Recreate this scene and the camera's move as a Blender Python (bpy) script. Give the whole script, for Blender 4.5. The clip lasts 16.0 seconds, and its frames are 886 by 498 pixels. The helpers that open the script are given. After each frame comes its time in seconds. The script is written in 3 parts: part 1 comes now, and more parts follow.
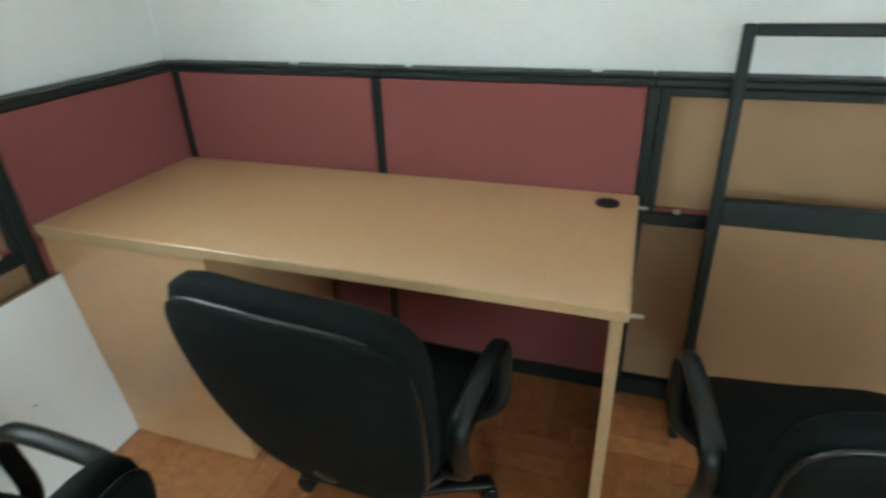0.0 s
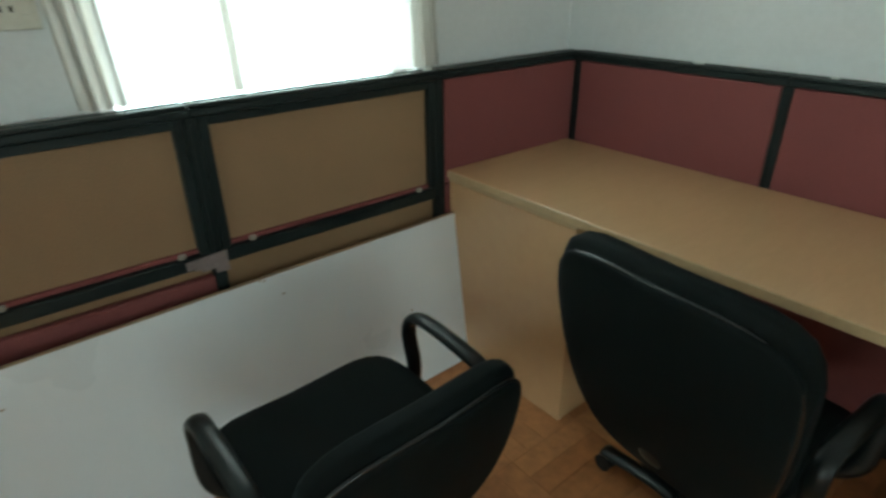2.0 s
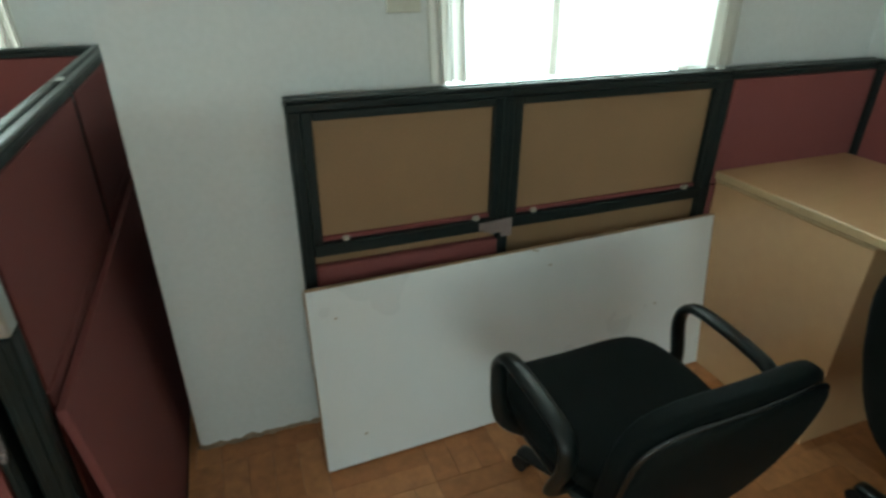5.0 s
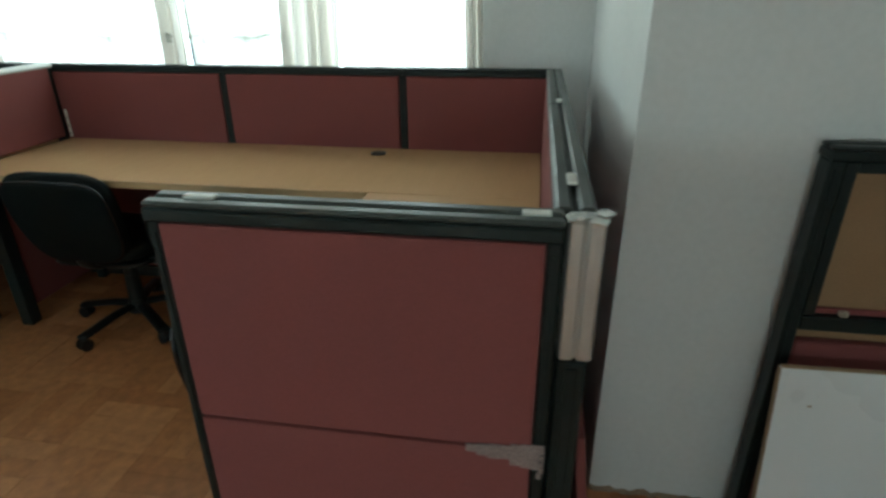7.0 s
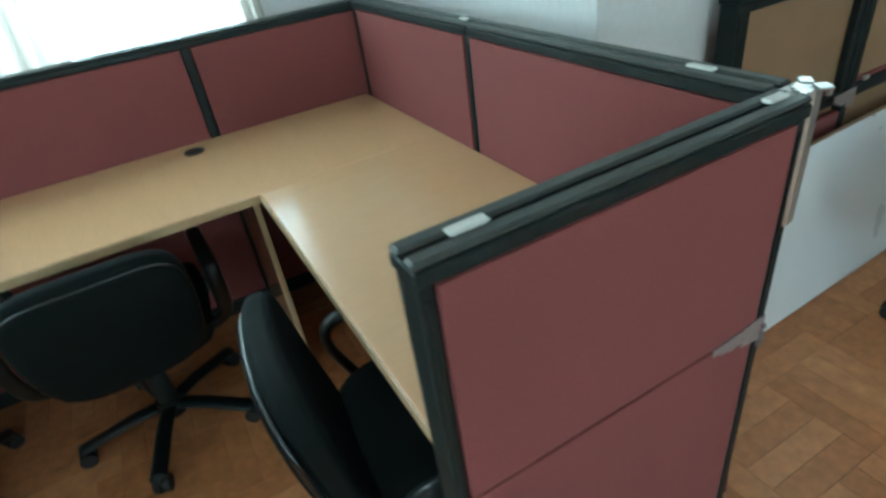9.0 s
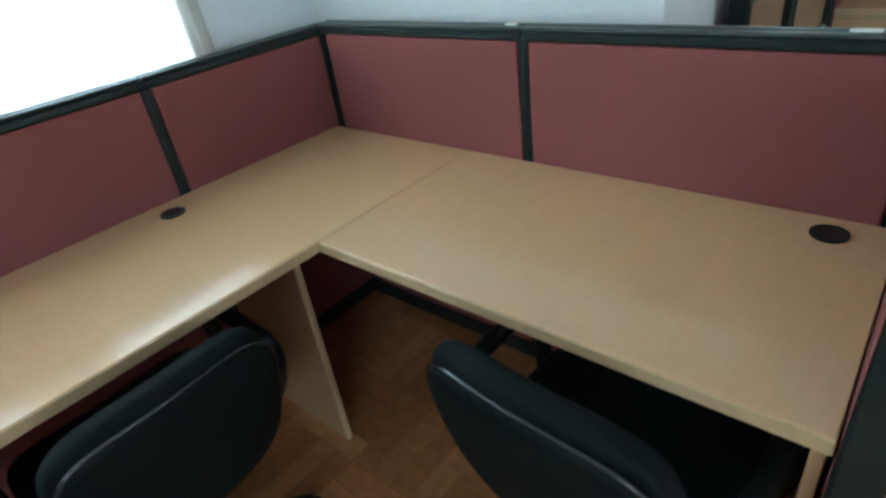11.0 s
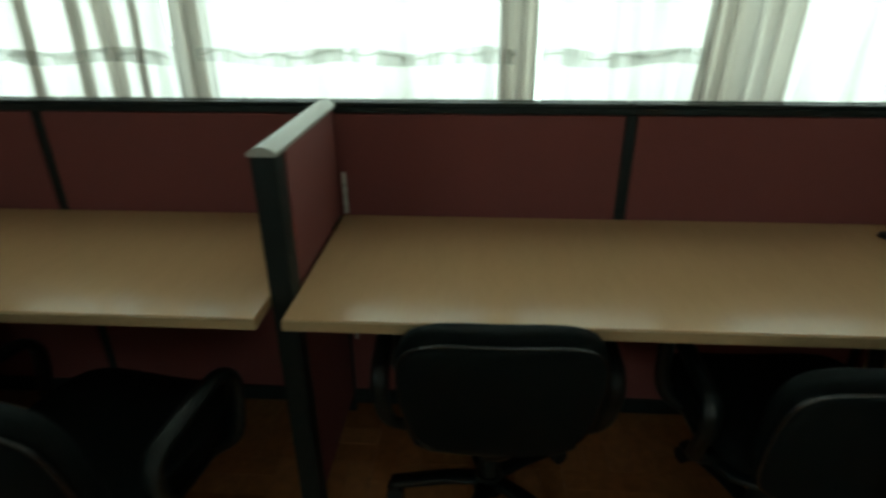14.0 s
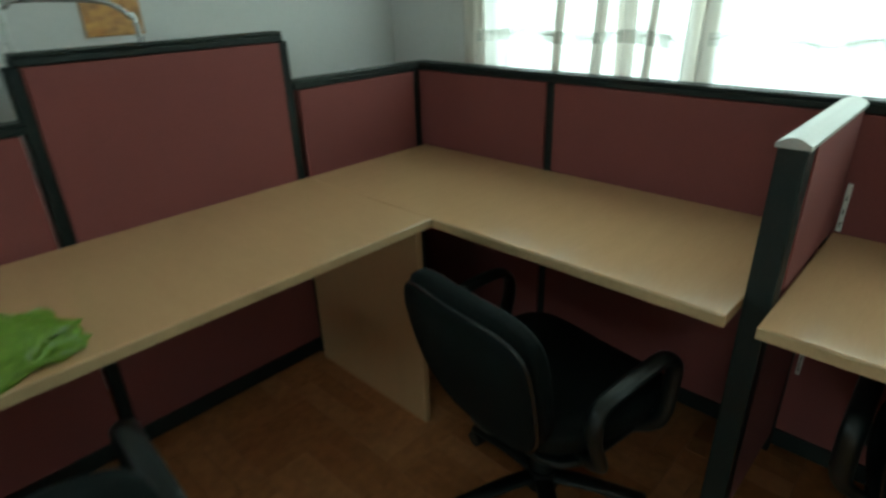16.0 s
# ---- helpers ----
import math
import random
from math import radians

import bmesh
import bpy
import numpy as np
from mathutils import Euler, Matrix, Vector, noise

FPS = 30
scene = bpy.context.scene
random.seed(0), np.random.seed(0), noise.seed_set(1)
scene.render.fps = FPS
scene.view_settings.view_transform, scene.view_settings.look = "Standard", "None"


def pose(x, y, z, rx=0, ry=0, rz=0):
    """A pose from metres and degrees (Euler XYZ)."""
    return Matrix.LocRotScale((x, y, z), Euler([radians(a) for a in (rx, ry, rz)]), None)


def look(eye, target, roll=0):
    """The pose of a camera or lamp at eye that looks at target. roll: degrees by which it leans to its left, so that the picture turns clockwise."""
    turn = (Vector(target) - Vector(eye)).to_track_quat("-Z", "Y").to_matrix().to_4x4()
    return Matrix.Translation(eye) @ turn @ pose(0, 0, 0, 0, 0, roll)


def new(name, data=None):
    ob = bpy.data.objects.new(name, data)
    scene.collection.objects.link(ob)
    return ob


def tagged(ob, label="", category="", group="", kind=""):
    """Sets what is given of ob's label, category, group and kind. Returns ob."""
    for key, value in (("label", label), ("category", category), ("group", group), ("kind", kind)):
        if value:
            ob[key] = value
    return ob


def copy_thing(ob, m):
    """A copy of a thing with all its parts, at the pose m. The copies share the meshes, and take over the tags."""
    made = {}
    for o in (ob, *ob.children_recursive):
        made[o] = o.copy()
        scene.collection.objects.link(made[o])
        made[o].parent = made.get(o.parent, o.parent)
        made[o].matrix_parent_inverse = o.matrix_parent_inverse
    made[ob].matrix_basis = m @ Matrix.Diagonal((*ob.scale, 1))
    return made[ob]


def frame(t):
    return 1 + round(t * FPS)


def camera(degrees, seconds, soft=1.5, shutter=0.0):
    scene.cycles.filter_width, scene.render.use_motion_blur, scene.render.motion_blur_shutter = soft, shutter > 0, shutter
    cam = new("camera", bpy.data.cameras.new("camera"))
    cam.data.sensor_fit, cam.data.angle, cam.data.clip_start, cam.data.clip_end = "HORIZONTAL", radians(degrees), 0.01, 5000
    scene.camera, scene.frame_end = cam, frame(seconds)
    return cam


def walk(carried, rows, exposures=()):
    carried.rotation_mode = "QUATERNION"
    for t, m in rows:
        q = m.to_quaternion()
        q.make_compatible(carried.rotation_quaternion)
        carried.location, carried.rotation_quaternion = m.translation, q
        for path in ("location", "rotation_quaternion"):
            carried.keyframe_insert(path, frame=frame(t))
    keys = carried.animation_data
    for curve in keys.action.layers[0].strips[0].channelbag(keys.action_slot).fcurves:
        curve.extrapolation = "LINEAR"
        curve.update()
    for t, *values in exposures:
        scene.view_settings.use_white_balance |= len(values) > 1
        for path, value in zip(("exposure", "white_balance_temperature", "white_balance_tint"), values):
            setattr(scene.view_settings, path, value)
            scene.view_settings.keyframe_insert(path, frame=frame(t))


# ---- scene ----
cam = camera(76.0, 16.0, soft=2.8, shutter=0.4)

PATH = [
    (0, (2.739, 0.983, 1.381), (2.147, 2.661, 0.468), -2),
    (0.5, (2.721, 0.938, 1.377), (1.83, 2.48, 0.467), -3.2),
    (1, (2.714, 0.892, 1.383), (1.623, 2.298, 0.47), -2.7),
    (1.5, (2.689, 0.847, 1.381), (1.432, 2.127, 0.498), -1.9),
    (2, (2.637, 0.784, 1.374), (1.235, 1.906, 0.492), -0.8),
    (2.5, (2.618, 0.706, 1.377), (1.095, 1.641, 0.479), -0.1),
    (3, (2.592, 0.665, 1.379), (1.038, 1.528, 0.462), 0.6),
    (5.5, (2.576, 0.33, 1.393), (0.839, 0.756, 0.499), 0.3),
    (6, (2.545, 0.216, 1.385), (0.752, 0.21, 0.5), -1.2),
    (6.5, (2.442, 0.104, 1.385), (0.644, -0.212, 0.567), -1.6),
    (7, (2.408, -0.039, 1.377), (0.609, -0.33, 0.553), -0.4),
    (7.5, (2.426, -0.259, 1.387), (0.632, -0.442, 0.522), -2.6),
    (8, (2.389, -0.448, 1.378), (0.587, -0.389, 0.512), -4.2),
    (8.5, (2.245, -0.629, 1.381), (0.557, -0.173, 0.411), -6.2),
    (9, (2.12, -0.773, 1.403), (0.594, -0.056, 0.328), -8.7),
    (9.2, (2.078, -0.844, 1.444), (0.567, -0.072, 0.384), -10.4),
    (11.3, (1.602, -1.376, 1.378), (0.424, -0.079, 0.407), -6.9),
    (11.5, (1.605, -1.497, 1.398), (0.314, -0.216, 0.565), -4.4),
    (12, (1.564, -1.597, 1.347), (0.012, -0.703, 0.456), -1.5),
    (12.5, (1.534, -1.601, 1.326), (-0.175, -1.086, 0.423), -0.6),
    (13, (1.41, -1.613, 1.333), (-0.34, -1.305, 0.415), -1.4),
    (13.5, (1.455, -1.669, 1.39), (-0.317, -1.493, 0.479), -0.5),
    (14, (1.604, -1.838, 1.393), (-0.203, -1.953, 0.543), -0.3),
    (14.5, (1.627, -2.032, 1.388), (-0.112, -2.433, 0.486), 0.2),
    (15, (1.526, -2.208, 1.387), (-0.114, -2.916, 0.488), -3.3),
    (15.5, (1.579, -2.237, 1.388), (0.049, -3.201, 0.533), -3.7),
    (16, (1.691, -2.03, 1.367), (0.393, -3.298, 0.526), -1.9),
]
walk(cam, [(t, look(eye, target, roll)) for t, eye, target, roll in PATH],
     exposures=[(0, 1, 5550, -9), (0.5, 0.93, 5400, -10), (1, 0.42, 5600, -12), (1.5, 0.35, 5600, -12), (2, 0.15, 5650, -15), (2.5, 0.35, 5550, -7), (3.2, 0.4, 5600, -7), (5.5, 0.1, 5700, -18), (6, 0, 5650, -18), (7, -0.25, 5600, -13), (7.5, -0.2, 5600, -12), (8, -0.08, 5400, -14), (8.5, 0.2, 5150, -16), (9.2, 0.68, 4850, -18), (11.3, 0.3, 4900, -11), (12, -0.62, 5350, -22), (12.5, -0.6, 5500, -25), (13, -0.85, 5650, -22), (13.5, -1.15, 5950, -22), (14, -1.22, 6050, -22), (14.5, -1, 5700, -20), (15, -0.85, 5700, -19), (15.5, -0.85, 5750, -21), (16, -0.4, 5600, -21)])

# ---- world and light ----
world = bpy.data.worlds.new("daylight")
scene.world = world
world.use_nodes = True
sky = world.node_tree.nodes.new("ShaderNodeTexSky")
sky.sky_type, sky.sun_disc = "NISHITA", False
sky.sun_elevation, sky.sun_rotation = radians(50), radians(120)
world.node_tree.nodes["Background"].inputs["Strength"].default_value = 0.12
world.node_tree.links.new(sky.outputs[0], world.node_tree.nodes["Background"].inputs["Color"])


def area_lamp(name, m, sx, sy, watts, colour):
    d = bpy.data.lights.new(name, "AREA")
    d.shape, d.size, d.size_y, d.energy, d.color = "RECTANGLE", sx, sy, watts, colour
    ob = new(name, d)
    ob.matrix_world = m
    return ob


DAY = (1.0, 1.0, 0.985)
# sky light standing in the two visible window openings; all lamps face into the room
area_lamp("west_window_skylight", look((-0.75, -1.95, 1.62), (1, -1.95, 1.62)), 3.9, 1.9, 150, DAY)
area_lamp("alcove_window_skylight", look((0.72, 1.45, 1.62), (2, 1.45, 1.62)), 1.3, 1.6, 34, DAY)
# light through an assumed, unseen south window, added to lift south-facing sides
area_lamp("assumed_south_skylight", look((3.9, -4.50, 1.75), (3.9, 0, 1.6)), 2.3, 1.6, 48, DAY)
# fill added behind the walk to brighten east-facing sides; no window is known there
area_lamp("unseen_east_fill", look((7.7, -0.4, 1.75), (0, -0.4, 1.5)), 2.6, 1.6, 52, DAY)


# ---- materials ----
def nodes_of(name):
    m = bpy.data.materials.new(name)
    m.use_nodes = True
    return m, m.node_tree.nodes, m.node_tree.links, m.node_tree.nodes["Principled BSDF"]


def material(name, colour, rough=0.5, metal=0.0, var=0.12, scale=6.0, fine=180.0, bump=0.05, stretch=(1, 1, 1), rough_var=0.1, tint=None, coords="Object", coat=0.0, spec=0.5):
    """Base colour varied by broad stains and fine grain, with fine relief."""
    m, n, k, b = nodes_of(name)
    tc = n.new("ShaderNodeTexCoord")
    mp = n.new("ShaderNodeMapping")
    mp.inputs["Scale"].default_value = stretch
    k.new(tc.outputs[coords], mp.inputs[0])
    broad, grain = n.new("ShaderNodeTexNoise"), n.new("ShaderNodeTexNoise")
    broad.inputs["Scale"].default_value, broad.inputs["Detail"].default_value = scale, 4
    grain.inputs["Scale"].default_value, grain.inputs["Detail"].default_value = fine, 2
    for t in (broad, grain):
        k.new(mp.outputs[0], t.inputs[0])
    mix1, mix2 = n.new("ShaderNodeMixRGB"), n.new("ShaderNodeMixRGB")
    lo = tuple(c * (1 - var) for c in (tint or colour)) + (1,)
    hi = tuple(min(1, c * (1 + var)) for c in colour) + (1,)
    mix1.inputs[1].default_value, mix1.inputs[2].default_value = lo, hi
    k.new(broad.outputs[0], mix1.inputs[0])
    mix2.blend_type = "OVERLAY"
    mix2.inputs[0].default_value = min(1, var * 1.6)
    k.new(mix1.outputs[0], mix2.inputs[1])
    k.new(grain.outputs[0], mix2.inputs[2])
    k.new(mix2.outputs[0], b.inputs["Base Color"])
    rr = n.new("ShaderNodeMapRange")
    rr.inputs["To Min"].default_value, rr.inputs["To Max"].default_value = max(0.03, rough - rough_var), min(1, rough + rough_var)
    k.new(broad.outputs[0], rr.inputs[0])
    k.new(rr.outputs[0], b.inputs["Roughness"])
    b.inputs["Metallic"].default_value = metal
    b.inputs["Coat Weight"].default_value = coat
    b.inputs["Specular IOR Level"].default_value = spec
    if bump:
        bp = n.new("ShaderNodeBump")
        bp.inputs["Strength"].default_value, bp.inputs["Distance"].default_value = bump, 0.004
        k.new(grain.outputs[0], bp.inputs["Height"])
        k.new(bp.outputs[0], b.inputs["Normal"])
    return m


def parquet_material():
    m, n, k, b = nodes_of("parquet_wood")
    tc, mp, info = n.new("ShaderNodeTexCoord"), n.new("ShaderNodeMapping"), n.new("ShaderNodeObjectInfo")
    geo = n.new("ShaderNodeNewGeometry")
    add = n.new("ShaderNodeMath")
    add.operation = "ADD"
    k.new(info.outputs["Random"], add.inputs[0])
    k.new(geo.outputs["Random Per Island"], add.inputs[1])
    fr = n.new("ShaderNodeMath")
    fr.operation = "FRACT"
    k.new(add.outputs[0], fr.inputs[0])
    mp.inputs["Scale"].default_value = (3, 3, 3)
    k.new(tc.outputs["Object"], mp.inputs[0])
    shift = n.new("ShaderNodeCombineXYZ")
    k.new(fr.outputs[0], shift.inputs[2])
    k.new(shift.outputs[0], mp.inputs["Location"])
    noise1 = n.new("ShaderNodeTexNoise")
    noise1.inputs["Scale"].default_value, noise1.inputs["Detail"].default_value = 9, 6
    k.new(mp.outputs[0], noise1.inputs[0])
    ramp = n.new("ShaderNodeValToRGB")
    ramp.color_ramp.elements[0].color = (0.40, 0.165, 0.058, 1)
    ramp.color_ramp.elements[1].color = (0.54, 0.255, 0.105, 1)
    mid = ramp.color_ramp.elements.new(0.5)
    mid.color = (0.47, 0.205, 0.078, 1)
    k.new(fr.outputs[0], ramp.inputs[0])
    mix = n.new("ShaderNodeMixRGB")
    mix.blend_type, mix.inputs[0].default_value = "OVERLAY", 0.45
    k.new(ramp.outputs[0], mix.inputs[1])
    k.new(noise1.outputs[0], mix.inputs[2])
    k.new(mix.outputs[0], b.inputs["Base Color"])
    b.inputs["Roughness"].default_value = 0.42
    bp = n.new("ShaderNodeBump")
    bp.inputs["Strength"].default_value, bp.inputs["Distance"].default_value = 0.08, 0.003
    k.new(noise1.outputs[0], bp.inputs["Height"])
    k.new(bp.outputs[0], b.inputs["Normal"])
    return m


def sheer_material(name, colour, dense, clear):
    """Woven cloth: colour is what it reflects, dense what its layers let glow through, clear the open mesh, streaked to
    draw fold shading.
    """
    m, n, k, b = nodes_of(name)
    out = n["Material Output"]
    n.remove(b)
    tr, tl, df = n.new("ShaderNodeBsdfTransparent"), n.new("ShaderNodeBsdfTranslucent"), n.new("ShaderNodeBsdfDiffuse")
    tc, mp = n.new("ShaderNodeTexCoord"), n.new("ShaderNodeMapping")
    mp.inputs["Scale"].default_value = (1, 7, 0.5)
    k.new(tc.outputs["Object"], mp.inputs[0])
    # vertical streaks in the transparency stand in for the shading of folds
    fold_streaks = n.new("ShaderNodeTexNoise")
    fold_streaks.inputs["Scale"].default_value, fold_streaks.inputs["Detail"].default_value = 2.5, 4
    k.new(mp.outputs[0], fold_streaks.inputs[0])
    ramp = n.new("ShaderNodeMapRange")
    ramp.inputs["From Min"].default_value, ramp.inputs["From Max"].default_value = 0.3, 0.7
    ramp.inputs["To Min"].default_value, ramp.inputs["To Max"].default_value = clear * 0.35, clear * 1.65
    k.new(fold_streaks.outputs[0], ramp.inputs[0])
    tl.inputs[0].default_value, df.inputs[0].default_value = (*dense, 1), (*colour, 1)
    m1, m2 = n.new("ShaderNodeMixShader"), n.new("ShaderNodeMixShader")
    m1.inputs[0].default_value = 0.4
    k.new(tl.outputs[0], m1.inputs[1])
    k.new(df.outputs[0], m1.inputs[2])
    k.new(ramp.outputs[0], m2.inputs[0])
    k.new(m1.outputs[0], m2.inputs[1])
    k.new(tr.outputs[0], m2.inputs[2])
    k.new(m2.outputs[0], out.inputs[0])
    return m


def glass_material():
    m, n, k, b = nodes_of("window_glass")
    b.inputs["Base Color"].default_value = (0.97, 0.99, 0.98, 1)
    b.inputs["Roughness"].default_value, b.inputs["Transmission Weight"].default_value = 0.0, 1.0
    b.inputs["IOR"].default_value = 1.45
    return m


PAINT = material("wall_paint", (0.70, 0.705, 0.69), 0.75, var=0.085, scale=1.8, fine=60, bump=0.06)
CEIL = material("ceiling_paint", (0.78, 0.78, 0.77), 0.85, var=0.03, scale=2, fine=80, bump=0.05)
FABRIC = material("maroon_fabric", (0.205, 0.060, 0.056), 0.9, var=0.12, scale=3.5, fine=420, bump=0.25)
FRAME = material("black_green_metal", (0.012, 0.018, 0.017), 0.5, metal=0.0, spec=0.3, var=0.25, scale=14, fine=160, bump=0.03)
RAIL = material("dark_grey_rail", (0.024, 0.030, 0.028), 0.38, metal=0.2, var=0.12, scale=6, fine=120, bump=0.0)
ALU = material("brushed_aluminium", (0.58, 0.59, 0.58), 0.34, metal=0.85, var=0.1, scale=9, fine=200, bump=0.03, stretch=(1, 1, 0.1))
CAP = material("pale_grey_cap", (0.46, 0.46, 0.43), 0.35, metal=0.1, var=0.08, scale=12, fine=150, bump=0.02)
LAMINATE = material("beech_laminate", (0.56, 0.355, 0.185), 0.17, spec=0.8, var=0.04, scale=4, fine=26, bump=0.02, stretch=(1, 6, 1), rough_var=0.05, coords="Object")
LAMINATE_X = material("beech_laminate_cross", (0.56, 0.355, 0.185), 0.17, spec=0.8, var=0.04, scale=4, fine=26, bump=0.02, stretch=(6, 1, 1), rough_var=0.05)
EDGE = material("yellow_edge_band", (0.47, 0.335, 0.18), 0.4, var=0.08, scale=8, fine=90, bump=0.02)
HARD = material("brown_hardboard", (0.30, 0.185, 0.095), 0.72, var=0.14, scale=4, fine=260, bump=0.12)
BOARD = material("white_melamine", (0.79, 0.81, 0.82), 0.3, var=0.04, scale=2.5, fine=90, bump=0.02)
BOARD_EDGE = material("raw_chipboard", (0.36, 0.25, 0.15), 0.85, var=0.2, scale=30, fine=300, bump=0.3)
UPHOLSTERY = material("black_upholstery", (0.0040, 0.0066, 0.0064), 0.74, spec=0.14, var=0.25, scale=8, fine=380, bump=0.3)
PLASTIC = material("black_plastic", (0.006, 0.009, 0.009), 0.30, spec=0.42, rough_var=0.05, var=0.2, scale=12, fine=220, bump=0.06)
PIPING = material("glossy_black_piping", (0.008, 0.011, 0.012), 0.22, spec=0.8, rough_var=0.04, var=0.15, scale=14, fine=120, bump=0.0)
RUBBER = material("caster_rubber", (0.01, 0.011, 0.011), 0.6, var=0.2, scale=20, fine=200, bump=0.05)
WHITE_TAG_GLINT = material("white_tag_and_glint", (0.68, 0.68, 0.63), 0.5, var=0.1, scale=30, fine=200, bump=0.03)
CLIP = material("clip_plastic", (0.36, 0.33, 0.27), 0.4, var=0.15, scale=30, fine=200, bump=0.03)
TAPE = material("grey_torn_tape", (0.24, 0.19, 0.18), 0.5, var=0.3, scale=25, fine=200, bump=0.2)
DARK = material("dark_hole", (0.015, 0.013, 0.012), 0.6, var=0.2, scale=20, fine=100, bump=0.0)
CREAM = material("switch_plastic", (0.60, 0.58, 0.48), 0.4, var=0.06, scale=20, fine=100, bump=0.0)
WINFRAME = material("window_frame_paint", (0.68, 0.68, 0.66), 0.45, var=0.05, scale=8, fine=100, bump=0.03)
BAG = material("green_plastic_bag", (0.15, 0.245, 0.022), 0.35, var=0.3, scale=18, fine=120, bump=0.15)
POSTER = material("orange_picture_print", (0.50, 0.25, 0.06), 0.5, var=0.65, scale=14, fine=40, bump=0.0, tint=(0.72, 0.5, 0.26))
CHROME = material("dull_chrome", (0.55, 0.56, 0.54), 0.28, metal=0.9, var=0.08, scale=20, fine=150, bump=0.02)
PARQUET = parquet_material()
GROUT = material("floor_screed", (0.30, 0.13, 0.05), 0.8, var=0.2, scale=10, fine=120, bump=0.1)
SHEER = sheer_material("sheer_white_curtain", (0.84, 0.85, 0.81), (0.51, 0.485, 0.455), 0.22)
DRAPE = sheer_material("gathered_cream_curtain", (0.74, 0.72, 0.66), (0.385, 0.348, 0.305), 0.05)
HEM = sheer_material("curtain_scallop_band", (0.5, 0.49, 0.45), (0.3, 0.3, 0.27), 0.3)
BAND = sheer_material("curtain_grey_band", (0.6, 0.6, 0.56), (0.40, 0.41, 0.37), 0.55)
RAIL_GREY = material("worn_grey_rail", (0.056, 0.063, 0.058), 0.40, metal=0.2, var=0.10, scale=5, fine=160, bump=0.0)
GLASS = glass_material()
MORTAR = material("dirty_plaster", (0.30, 0.22, 0.15), 0.9, var=0.35, scale=30, fine=200, bump=0.3)
OUTSIDE = material("outside_render", (0.6, 0.6, 0.57), 0.85, var=0.1, scale=3, fine=60, bump=0.1)


# ---- mesh helpers ----
def part(name, bm, mat, parent=None, label="", smooth=False):
    """Links a bmesh as one mesh object, under parent if given."""
    me = bpy.data.meshes.new(name)
    bm.to_mesh(me)
    bm.free()
    me.materials.append(mat)
    if smooth:
        for p in me.polygons:
            p.use_smooth = True
    ob = new(name, me)
    if parent is not None:
        ob.parent = parent
    if label:
        ob["label"] = label
    return ob


def thing(name, label, category, group="", m=None, kind=""):
    ob = new(name)
    ob.empty_display_size = 0.1
    if m is not None:
        ob.matrix_basis = m
    return tagged(ob, label, category, group, kind)


def box(bm, x0, x1, y0, y1, z0, z1, bevel=0.0, m=None, segs=1):
    mat = Matrix.Translation(((x0 + x1) / 2, (y0 + y1) / 2, (z0 + z1) / 2)) @ Matrix.Diagonal((x1 - x0, y1 - y0, z1 - z0, 1))
    r = bmesh.ops.create_cube(bm, size=1, matrix=(m @ mat) if m is not None else mat)
    if bevel:
        edges = list({e for v in r["verts"] for e in v.link_edges})
        bmesh.ops.bevel(bm, geom=edges, offset=bevel, segments=segs, profile=0.7, affect="EDGES")
    return bm


def boxed(*a, **k):
    return box(bmesh.new(), *a, **k)


def cyl(bm, c, r, h, axis="z", seg=20, r2=None):
    m = Matrix.Translation(c)
    if axis == "x":
        m = m @ Matrix.Rotation(radians(90), 4, "Y")
    elif axis == "y":
        m = m @ Matrix.Rotation(radians(90), 4, "X")
    bmesh.ops.create_cone(bm, cap_ends=True, segments=seg, radius1=r, radius2=r if r2 is None else r2, depth=h, matrix=m)
    return bm


def smooth_line(pts, steps=6):
    """Catmull-Rom points through pts."""
    p = [Vector(q) for q in pts]
    p = [p[0] * 2 - p[1]] + p + [p[-1] * 2 - p[-2]]
    out = []
    for i in range(1, len(p) - 2):
        a, b, c, d = p[i - 1:i + 3]
        for s in range(steps):
            t = s / steps
            out.append(0.5 * (2 * b + (c - a) * t + (2 * a - 5 * b + 4 * c - d) * t * t + (3 * b - a - 3 * c + d) * t ** 3))
    out.append(p[-2])
    return out


def sweep(bm, pts, ra, rb, side=Vector((1, 0, 0)), seg=12, steps=6):
    """A tube of oval section (ra along side, rb across) through pts."""
    line = smooth_line(pts, steps)
    rings = []
    for i, q in enumerate(line):
        d = (line[min(i + 1, len(line) - 1)] - line[max(i - 1, 0)]).normalized()
        s = (side - d * side.dot(d)).normalized()
        u = d.cross(s)
        rings.append([bm.verts.new(q + s * ra * math.cos(2 * math.pi * j / seg) + u * rb * math.sin(2 * math.pi * j / seg)) for j in range(seg)])
    for a, b in zip(rings, rings[1:]):
        for j in range(seg):
            bm.faces.new((a[j], a[(j + 1) % seg], b[(j + 1) % seg], b[j]))
    bm.faces.new(rings[0][::-1])
    bm.faces.new(rings[-1])
    bmesh.ops.recalc_face_normals(bm, faces=bm.faces)
    return bm


